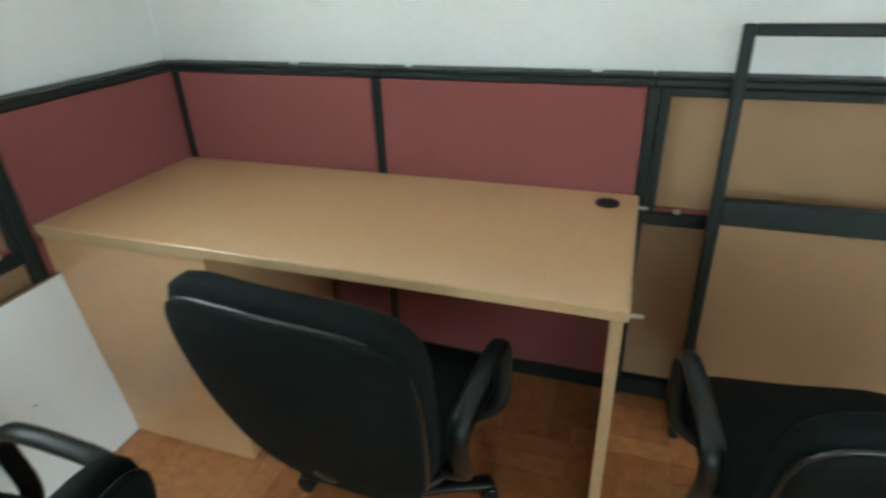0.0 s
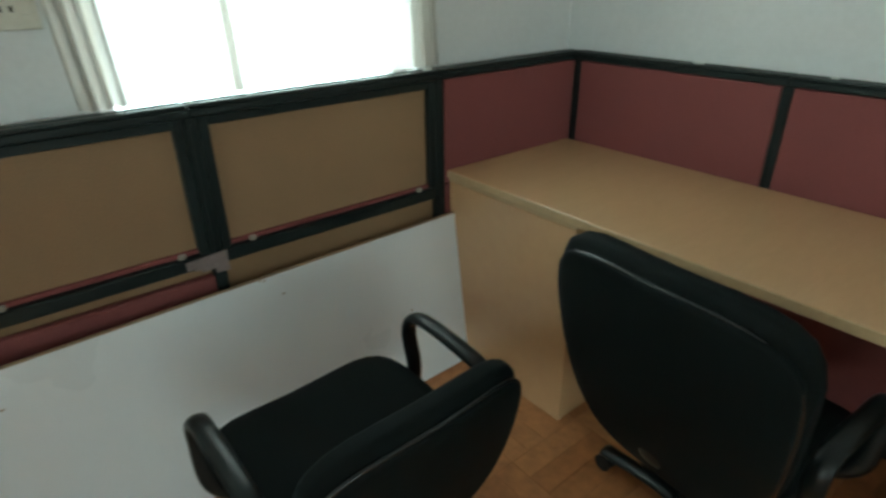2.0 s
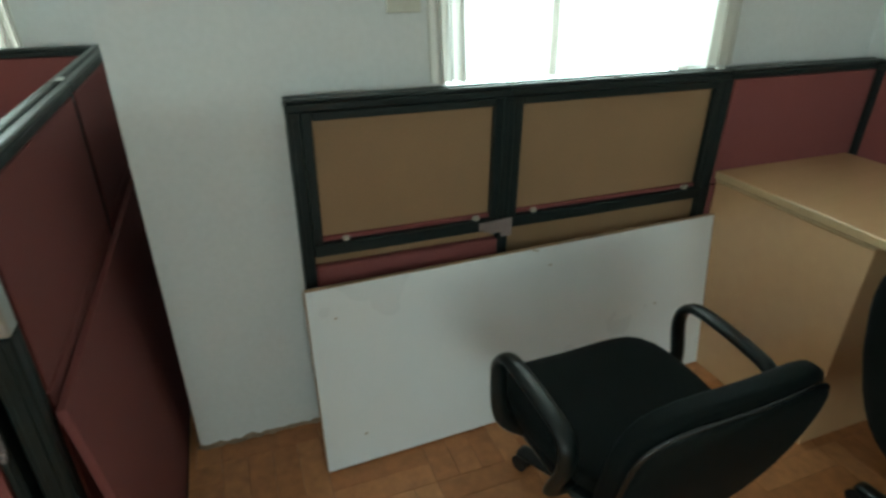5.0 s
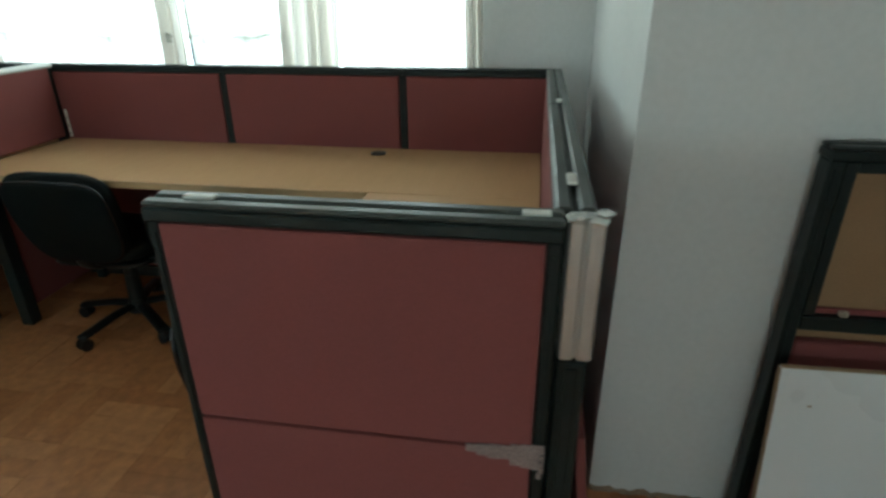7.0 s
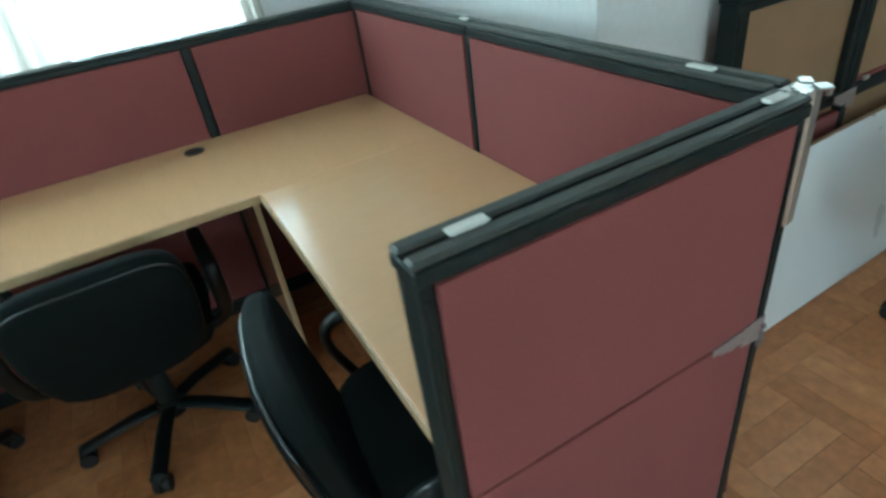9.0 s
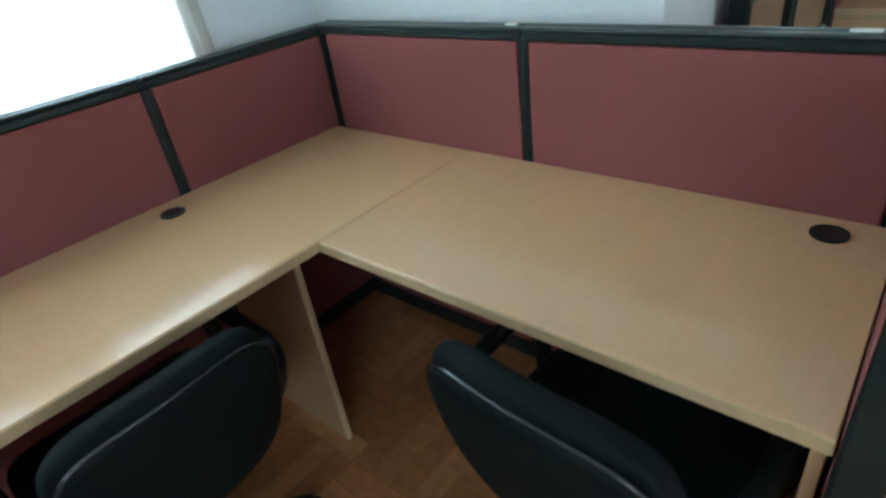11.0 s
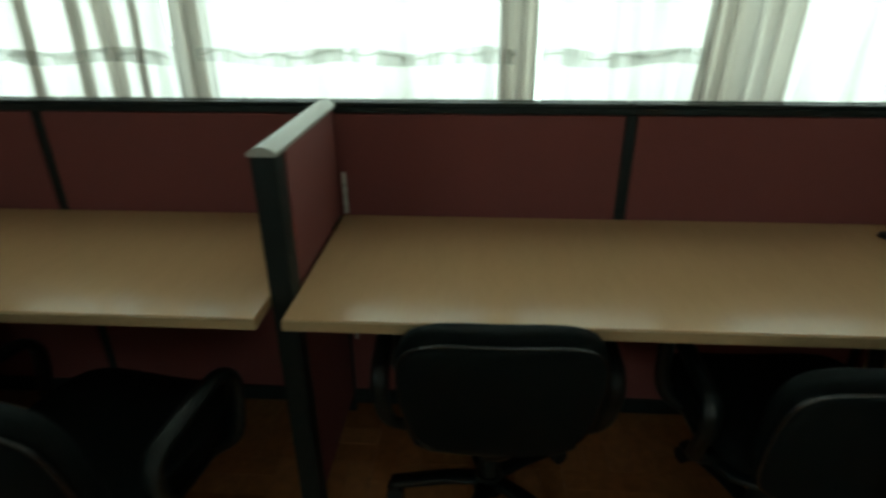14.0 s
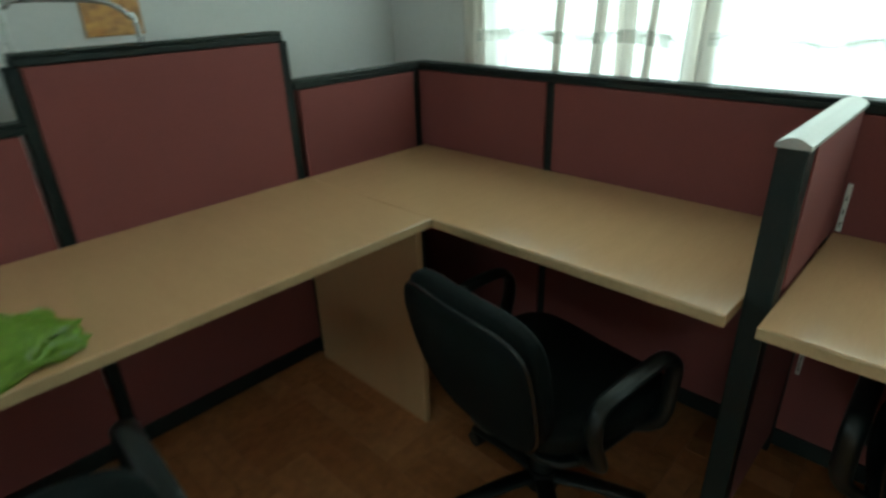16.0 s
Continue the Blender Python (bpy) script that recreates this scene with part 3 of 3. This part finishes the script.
south = partition("cubicle_partition", "black-framed red fabric partition with one taller bay",
                  (0.0, -3.80, 0), 0, 3.0, [(0.03, TOP), (0.626, HI), (1.378, HI), (2.11, TOP), (2.85, TOP)],
                  [(0.03, 0.608, TOP, "fabric"), (0.626, 1.378, HI, "fabric"), (1.388, 2.11, TOP, "fabric"), (2.11, 2.85, TOP, "fabric")], tags=((1.47, 0.05),))


# ---- desks ----
def grommet(desk, x, y, z):
    bm = bmesh.new()
    cyl(bm, (x, y, z + 0.0015), 0.034, 0.005, seg=24)
    g = part("grommet", bm, PLASTIC, desk, "dark plastic cable grommet")
    bm = bmesh.new()
    cyl(bm, (x, y, z + 0.0045), 0.026, 0.002, seg=24)
    part("grommet_hole", bm, DARK, g)


def slab(desk, x0, x1, y0, y1, mat, z1=0.75, th=0.028, edges=""):
    part("desktop", boxed(x0, x1, y0, y1, z1 - th, z1, 0.002), mat, desk)
    e = 0.0035
    spans = {"s": (x0, x1, y0 - e, y0 - 0.0005), "n": (x0, x1, y1 + 0.0005, y1 + e), "e": (x1 + 0.0005, x1 + e, y0, y1), "w": (x0 - e, x0 - 0.0005, y0, y1)}
    for s in edges:
        part("edge_band", boxed(*spans[s], z1 - th + 0.001, z1 - 0.0015, 0.001), EDGE, desk, "yellowish edge band")


desk = thing("office_desk", "pale beech laminate desk with a cabinet under one end", "desk", "laminate desks")
slab(desk, 1.165, 2.77, 1.985, 2.616, LAMINATE_X, edges="se")
cab = part("cabinet_body", boxed(1.172, 1.732, 2.012, 2.58, 0.002, 0.716, 0.002), LAMINATE, desk)
part("cabinet_front", boxed(1.172, 1.735, 1.991, 2.010, 0.004, 0.708, 0.0015), LAMINATE, desk)
part("cabinet_lip", boxed(1.172, 1.735, 1.988, 2.0, 0.710, 0.7195, 0.001), EDGE, desk)
part("leg_panel", boxed(2.738, 2.764, 2.0, 2.56, 0.0, 0.7215, 0.002), LAMINATE, desk)
part("leg_edge", boxed(2.738, 2.764, 1.9955, 1.9995, 0.0, 0.7215, 0.001), EDGE, desk)
grommet(desk, 2.69, 2.53, 0.75)
for y, z in ((2.0, 0.727), (2.55, 0.735)):
    bm = bmesh.new()
    box(bm, 2.774, 2.80, y - 0.004, y + 0.004, z, z + 0.006, 0.001)
    part("screw", bm, CHROME, desk, "protruding fixing screw")

desk = thing("office_desk", "L-shaped pale beech laminate desk along window and side screen", "desk", "laminate desks")
slab(desk, 0.004, 0.605, -2.245, -0.004, LAMINATE)
part("edge_band", boxed(0.6055, 0.6085, -2.245, -0.594, 0.723, 0.7485, 0.001), EDGE, desk, "yellowish edge band")
slab(desk, 0.6058, 1.634, -0.59, -0.004, LAMINATE_X, edges="s")
part("leg_panel", boxed(0.06, 0.49, -0.607, -0.589, 0.0, 0.7215, 0.002), LAMINATE, desk)
part("leg_panel", boxed(1.61, 1.63, -0.56, -0.02, 0.0, 0.7215, 0.002), LAMINATE, desk)
part("leg_edge", boxed(0.4905, 0.494, -0.607, -0.589, 0.0, 0.7215, 0.001), EDGE, desk)
grommet(desk, 0.098, -0.69, 0.75)
grommet(desk, 1.53, -0.075, 0.75)

desk = thing("office_desk", "L-shaped pale beech laminate desk in the second cubicle", "desk", "laminate desks")
slab(desk, 0.004, 0.605, -3.766, -2.303, LAMINATE)
part("edge_band", boxed(0.6055, 0.6085, -3.131, -2.303, 0.723, 0.7485, 0.001), EDGE, desk, "yellowish edge band")
slab(desk, 0.6058, 2.8, -3.766, -3.135, LAMINATE_X, edges="n")
part("leg_panel", boxed(0.632, 0.655, -3.74, -3.15, 0.0, 0.7215, 0.002), LAMINATE, desk)
part("leg_panel", boxed(2.75, 2.775, -3.74, -3.15, 0.0, 0.7215, 0.002), LAMINATE, desk)

# ---- leaning white board ----
b = thing("white_board", "spare white melamine board leaning against the bare partition", "board", m=pose(1.304, 0.552, 0.004, 0, -7.8, 1.6))
part("sheet", boxed(0.0, 0.016, 0.0, 1.440, 0.0, 0.594, 0.001), BOARD, b)
part("edge", boxed(0.0005, 0.0155, 0.0, 1.440, 0.5944, 0.598, 0.001), BOARD_EDGE, b, "brown chipboard edge")
part("edge", boxed(0.0005, 0.0155, -0.0035, -0.0004, 0.0, 0.594, 0.001), BOARD_EDGE, b, "brown chipboard edge")
for q, (yy, zz) in enumerate(((0.07, 0.50), (0.12, 0.10), (0.76, 0.53), (0.70, 0.590), (0.712, 0.586), (1.2, 0.3))):
    part("chip", boxed(0.0155, 0.0168, yy, yy + 0.010, zz, zz + 0.004, 0.0005), BOARD_EDGE, b)
# torn bracket on the bare frame
bm = bmesh.new()
rnd = random.Random(9)
for i in range(6):
    u = i / 5
    box(bm, 0, 0.006, 0.018 * i, 0.018 * i + 0.0185, -0.012 - 0.030 * u + rnd.uniform(-0.005, 0.005), 0.012 + 0.006 * u, 0.001, m=pose(1.174, 1.085, 0.678))
tagged(part("broken_bracket", bm, TAPE), "torn grey plastic bracket on the bare frame", "bracket")

# loose frame standing before the bare screens
fr = thing("partition_frame", "empty black metal partition frame leaning on the bare screen", "frame", m=pose(2.955, 2.475, 0.0, -4.5, 0, 0))
for x0, x1 in ((0.0, 0.027), (0.795, 0.822)):
    part("upright", boxed(x0, x1, -0.018, 0.018, 0.0, 1.225, 0.004), FRAME, fr)
for z0, z1 in ((1.197, 1.225), (0.725, 0.795), (0.02, 0.06)):
    part("crossbar", boxed(0.028, 0.794, -0.018, 0.018, z0, z1, 0.004), FRAME, fr)
part("infill", boxed(0.029, 0.793, -0.004, 0.006, 0.062, 0.723, 0.001), HARD, fr, "brown hardboard infill")

# ---- wall things ----
sw = thing("wall_socket", "cream plastic socket plate on the white wall", "socket", m=pose(X_A, 0.89, 1.272))
part("plate", boxed(0.001, 0.014, -0.045, 0.045, 0.0, 0.09, 0.004, segs=2), CREAM, sw)
part("rocker", boxed(0.0145, 0.019, 0.012, 0.030, 0.03, 0.06, 0.002), CREAM, sw)
for dy in (-0.025, -0.005):
    part("slot", boxed(0.0142, 0.0150, dy, dy + 0.007, 0.036, 0.048), DARK, sw)
bm = bmesh.new()
box(bm, 0.895, 1.075, Y_S + 0.002, Y_S + 0.006, 1.25, 1.52, 0.001)
pic = part("wall_picture", bm, POSTER)
tagged(pic, "orange and brown printed sheet pinned to the wall", "poster")
stand = thing("tube_frame", "bent grey metal tube frame standing behind the partition", "stand")
part("tube", sweep(bmesh.new(), [(1.33, -4.0, 0.0), (1.33, -4.0, 0.6), (1.325, -4.0, 1.30), (1.31, -4.0, 1.35), (1.27, -4.0, 1.368), (1.10, -4.0, 1.362), (1.04, -4.0, 1.345), (1.0, -4.0, 1.31), (0.985, -4.0, 1.25), (0.98, -4.0, 0.6), (0.98, -4.0, 0.0)], 0.008, 0.008, Vector((0, 1, 0))), CHROME, stand, smooth=True)

board = thing("black_board", "black sheet leaning on the wall behind the partition", "board", m=pose(1.40, -4.03, 0.0, 7, 0, 0))
part("sheet", boxed(0.0, 0.45, 0.0, 0.018, 0.0, 1.38, 0.003), PLASTIC, board)

# ---- green bag ----
bm = bmesh.new()
bmesh.ops.create_icosphere(bm, subdivisions=4, radius=1)
for v in bm.verts:
    c = v.co.copy()
    f = 1 + 0.22 * noise.noise(c * 2.3) + 0.10 * noise.noise(c * 6)
    v.co = Vector((c.x * 0.20 * f, c.y * 0.13 * f, max(-0.01, c.z * 0.055 * f + 0.018 * noise.noise(c * 9))))
bmesh.ops.transform(bm, matrix=pose(1.70, -3.285, 0.761, 0, 0, -12), verts=bm.verts)
tagged(part("plastic_bag", bm, BAG, smooth=True), "crumpled lime green plastic bag lying on the desk", "bag")


# ---- office chair ----
def office_chair(m, bw=0.50, bh=0.45, bz=0.655, narrow=0.045, square=4.0, lean=0.05):
    c = thing("office_chair", "black padded office chair with loop arms on casters", "chair", "office chairs", m)
    bm = bmesh.new()
    cushion(bm, (0.49, 0.47, 0.085), 4.5, 8, lambda v: Vector((v.x * (1 - 0.10 * (v.y < 0) * abs(v.y) / 0.235), v.y, v.z + 0.02 * (v.x / 0.245) ** 2 - 0.03 * max(0, v.y / 0.235) ** 3)))
    bmesh.ops.translate(bm, verts=bm.verts, vec=(0, 0.03, 0.465))
    part("seat", bm, UPHOLSTERY, c, smooth=True)
    bm = bmesh.new()
    cushion(bm, (0.45, 0.44, 0.028), 5, 6)
    bmesh.ops.translate(bm, verts=bm.verts, vec=(0, 0.03, 0.418))
    part("seat_pan", bm, PLASTIC, c, smooth=True)

    def curved(v, back):
        h = v.z / (bh / 2)
        taper = (1 + narrow * 0.6) * (1 - narrow * (1 - h)) - 0.10 * max(0.0, -h) ** 1.5
        x = v.x * taper
        y = v.y + 0.38 * x * x - lean * h + back - 0.02 * math.cos(v.z * 6)
        return Vector((x, y, v.z))
    bm = bmesh.new()
    cushion(bm, (bw, 0.075, bh), square, 9, lambda v: curved(v, 0.0))
    bmesh.ops.translate(bm, verts=bm.verts, vec=(0, -0.235, bz))
    pad = part("backrest", bm, UPHOLSTERY, c, smooth=True)
    bm = bmesh.new()
    cushion(bm, (bw - 0.012, 0.034, bh - 0.035), square + 0.2, 9, lambda v: curved(v, -0.032))
    bmesh.ops.translate(bm, verts=bm.verts, vec=(0, -0.235, bz - 0.014))
    part("back_shell", bm, UPHOLSTERY, pad, "black upholstered back of the rest", smooth=True)
    rim = []
    for i in range(41):
        a = 2 * math.pi * i / 40 - math.pi / 2
        ca, sa = math.cos(a), math.sin(a)
        p = curved(Vector((math.copysign(abs(ca) ** 0.48, ca) * (bw - 0.010) / 2, 0.0, math.copysign(abs(sa) ** 0.48, sa) * (bh - 0.033) / 2)), -0.032)
        rim.append((p.x, p.y - 0.235, p.z + bz - 0.014))
    part("piping", sweep(bmesh.new(), rim, 0.0055, 0.0055, Vector((0, 1, 0)), 8, 1), PIPING, pad, "thin glossy black piping", smooth=True)
    part("back_bracket", sweep(bmesh.new(), [(0, -0.235, 0.55), (0, -0.235, 0.46), (0, -0.17, 0.405), (0, -0.05, 0.40)], 0.035, 0.010), PLASTIC, c, smooth=True)
    for s in (-1, 1):
        pts = [(s * 0.20, -0.10, 0.415), (s * 0.262, -0.115, 0.45), (s * 0.272, -0.16, 0.56), (s * 0.272, -0.15, 0.625), (s * 0.272, -0.08, 0.645), (s * 0.272, 0.05, 0.655), (s * 0.272, 0.105, 0.638),
               (s * 0.272, 0.122, 0.585), (s * 0.268, 0.10, 0.47), (s * 0.20, 0.08, 0.415)]
        part("armrest", sweep(bmesh.new(), pts, 0.022, 0.013, Vector((1, 0, 0)), 12, 6), PLASTIC, c, smooth=True)
    bm = bmesh.new()
    cyl(bm, (0, 0, 0.265), 0.026, 0.31)
    cyl(bm, (0, 0, 0.16), 0.034, 0.16, r2=0.030)
    part("gas_column", bm, PLASTIC, c, smooth=False)
    part("tilt_box", boxed(-0.075, 0.075, -0.10, 0.10, 0.375, 0.408, 0.012, segs=2), PLASTIC, c)
    bm = bmesh.new()
    cyl(bm, (0, 0, 0.085), 0.046, 0.06, r2=0.038)
    part("hub", bm, PLASTIC, c)
    for i in range(5):
        a = 90 + 72 * i + 18
        r = pose(0, 0, 0, 0, 0, a)
        bm = bmesh.new()
        sweep(bm, [r @ Vector(p) for p in ((0.03, 0, 0.088), (0.12, 0, 0.086), (0.22, 0, 0.070), (0.285, 0, 0.060))], 0.026, 0.014, r.to_3x3() @ Vector((0, 1, 0)), 10, 4)
        leg = part("base_leg", bm, PLASTIC, c, smooth=True)
        bm = bmesh.new()
        for yy in (-0.014, 0.014):
            bmesh.ops.create_cone(bm, cap_ends=True, segments=16, radius1=0.026, radius2=0.024, depth=0.018, matrix=r @ Matrix.Translation((0.275, yy, 0.0265)) @ Matrix.Rotation(radians(90), 4, "X"))
        box(bm, 0.262, 0.288, -0.008, 0.008, 0.03, 0.062, 0.003, m=r)
        part("caster", bm, RUBBER, leg, "small twin-wheel caster")
    return c


def chair_at(x, y, deg, z=0.0):
    """Chair whose base stands at x, y, facing deg anticlockwise from +y."""
    return pose(x, y, z, 0, 0, deg)


def set_height(chair, lift, back=0.0, wide=1.0, tall=1.0):
    """Raises the seat on its column, and the backrest on its bracket; wide and tall resize the backrest."""
    for ob in chair.children:
        if ob.name.startswith("backrest"):
            ob.scale.x, ob.scale.z = wide, tall
        if ob.name.startswith(("seat", "backrest", "back_bracket", "armrest", "tilt_box", "adjusting_knob")):
            ob.location.z += lift + (back if ob.name.startswith("backrest") else 0)


tall = office_chair(chair_at(2.228, 1.935, -5), 0.535, 0.560, 0.672, 0.075, 4.8, 0.07)
bm = bmesh.new()
cyl(bm, (-0.262, -0.235, 0.725), 0.013, 0.024, "x", 14)
part("adjusting_knob", bm, PLASTIC, tall, "small black side knob")
tagged(tall, "black padded office chair with a tall back pushed to the desk")
set_height(tall, -0.045)
first = office_chair(chair_at(1.755, 1.210, 92), 0.49)
placed = [(3.185, 2.0, 8, -0.03, -0.03, 0.93, 1.0), (0.455, -1.06, 92, -0.05, 0.05, 0.88, 0.87), (0.385, -1.785, 91, -0.05, 0.075, 0.90, 0.87),
          (1.305, -0.465, -5, -0.07, -0.02, 0.92, 1.0), (0.645, -2.685, 81, -0.05, 0.075, 0.88, 0.87), (1.80, -2.95, 178, 0.0, 0.0, 1.0, 1.0)]
for x, y, d, lift, back, wide, high in placed:
    set_height(copy_thing(first, chair_at(x, y, d)), lift, back, wide, high)
set_height(first, -0.055, -0.045, 1.0, 0.94)


# ---- parquet blocks ----
STRIP, N = 0.075, 4
TILE = STRIP * N
FX0, FY0 = X_W - 0.1, Y_S - 0.05


def strip_mesh(name, along_x):
    bm = bmesh.new()
    a, b = (TILE / 2 - 0.0003, STRIP / 2 - 0.0003)
    if not along_x:
        a, b = b, a
    box(bm, -a, a, -b, b, -0.008, 0.0)
    for v in bm.verts:
        if v.co.z > -0.001:
            v.co.x *= 1 - 0.0005 / a
            v.co.y *= 1 - 0.0005 / b
    me = bpy.data.meshes.new(name)
    bm.to_mesh(me)
    bm.free()
    me.materials.append(PARQUET)
    return me


mesh_x, mesh_y = strip_mesh("parquet_block_long", True), strip_mesh("parquet_block_cross", False)
rnd = random.Random(3)
verts, faces = [], []
count = 0
nx, ny = int((X_E + 0.1 - FX0) / TILE) + 1, int((Y_N + 0.05 - FY0) / TILE) + 1
for i in range(nx):
    for j in range(ny):
        cx, cy = FX0 + TILE * (i + 0.5), FY0 + TILE * (j + 0.5)
        if (cx > X_E or cy > Y_N) or (cx < X_A - 0.1 and cy > Y_STEP + 0.1):
            continue
        along = (i + j) % 2 == 0
        for q in range(N):
            off = (q - (N - 1) / 2) * STRIP
            x, y = (cx, cy + off) if along else (cx + off, cy)
            dz = rnd.uniform(-0.0006, 0.0006)
            if 1.05 < x < 2.45 and 0.0 < y < 2.05 and count < 290:
                ob = new("parquet_block", mesh_x if along else mesh_y)
                ob.location = (x, y, dz)
                ob.parent = floor
                count += 1
            else:
                src = mesh_x if along else mesh_y
                base = len(verts)
                verts += [(v.co.x + x, v.co.y + y, v.co.z + dz) for v in src.vertices]
                faces += [tuple(base + k for k in p.vertices) for p in src.polygons]
me = bpy.data.meshes.new("parquet_field")
me.from_pydata(verts, [], faces)
me.materials.append(PARQUET)
field = new("parquet_field", me)
field.parent = floor
tagged(field, "rest of the orange-brown mosaic parquet", kind="stuff")
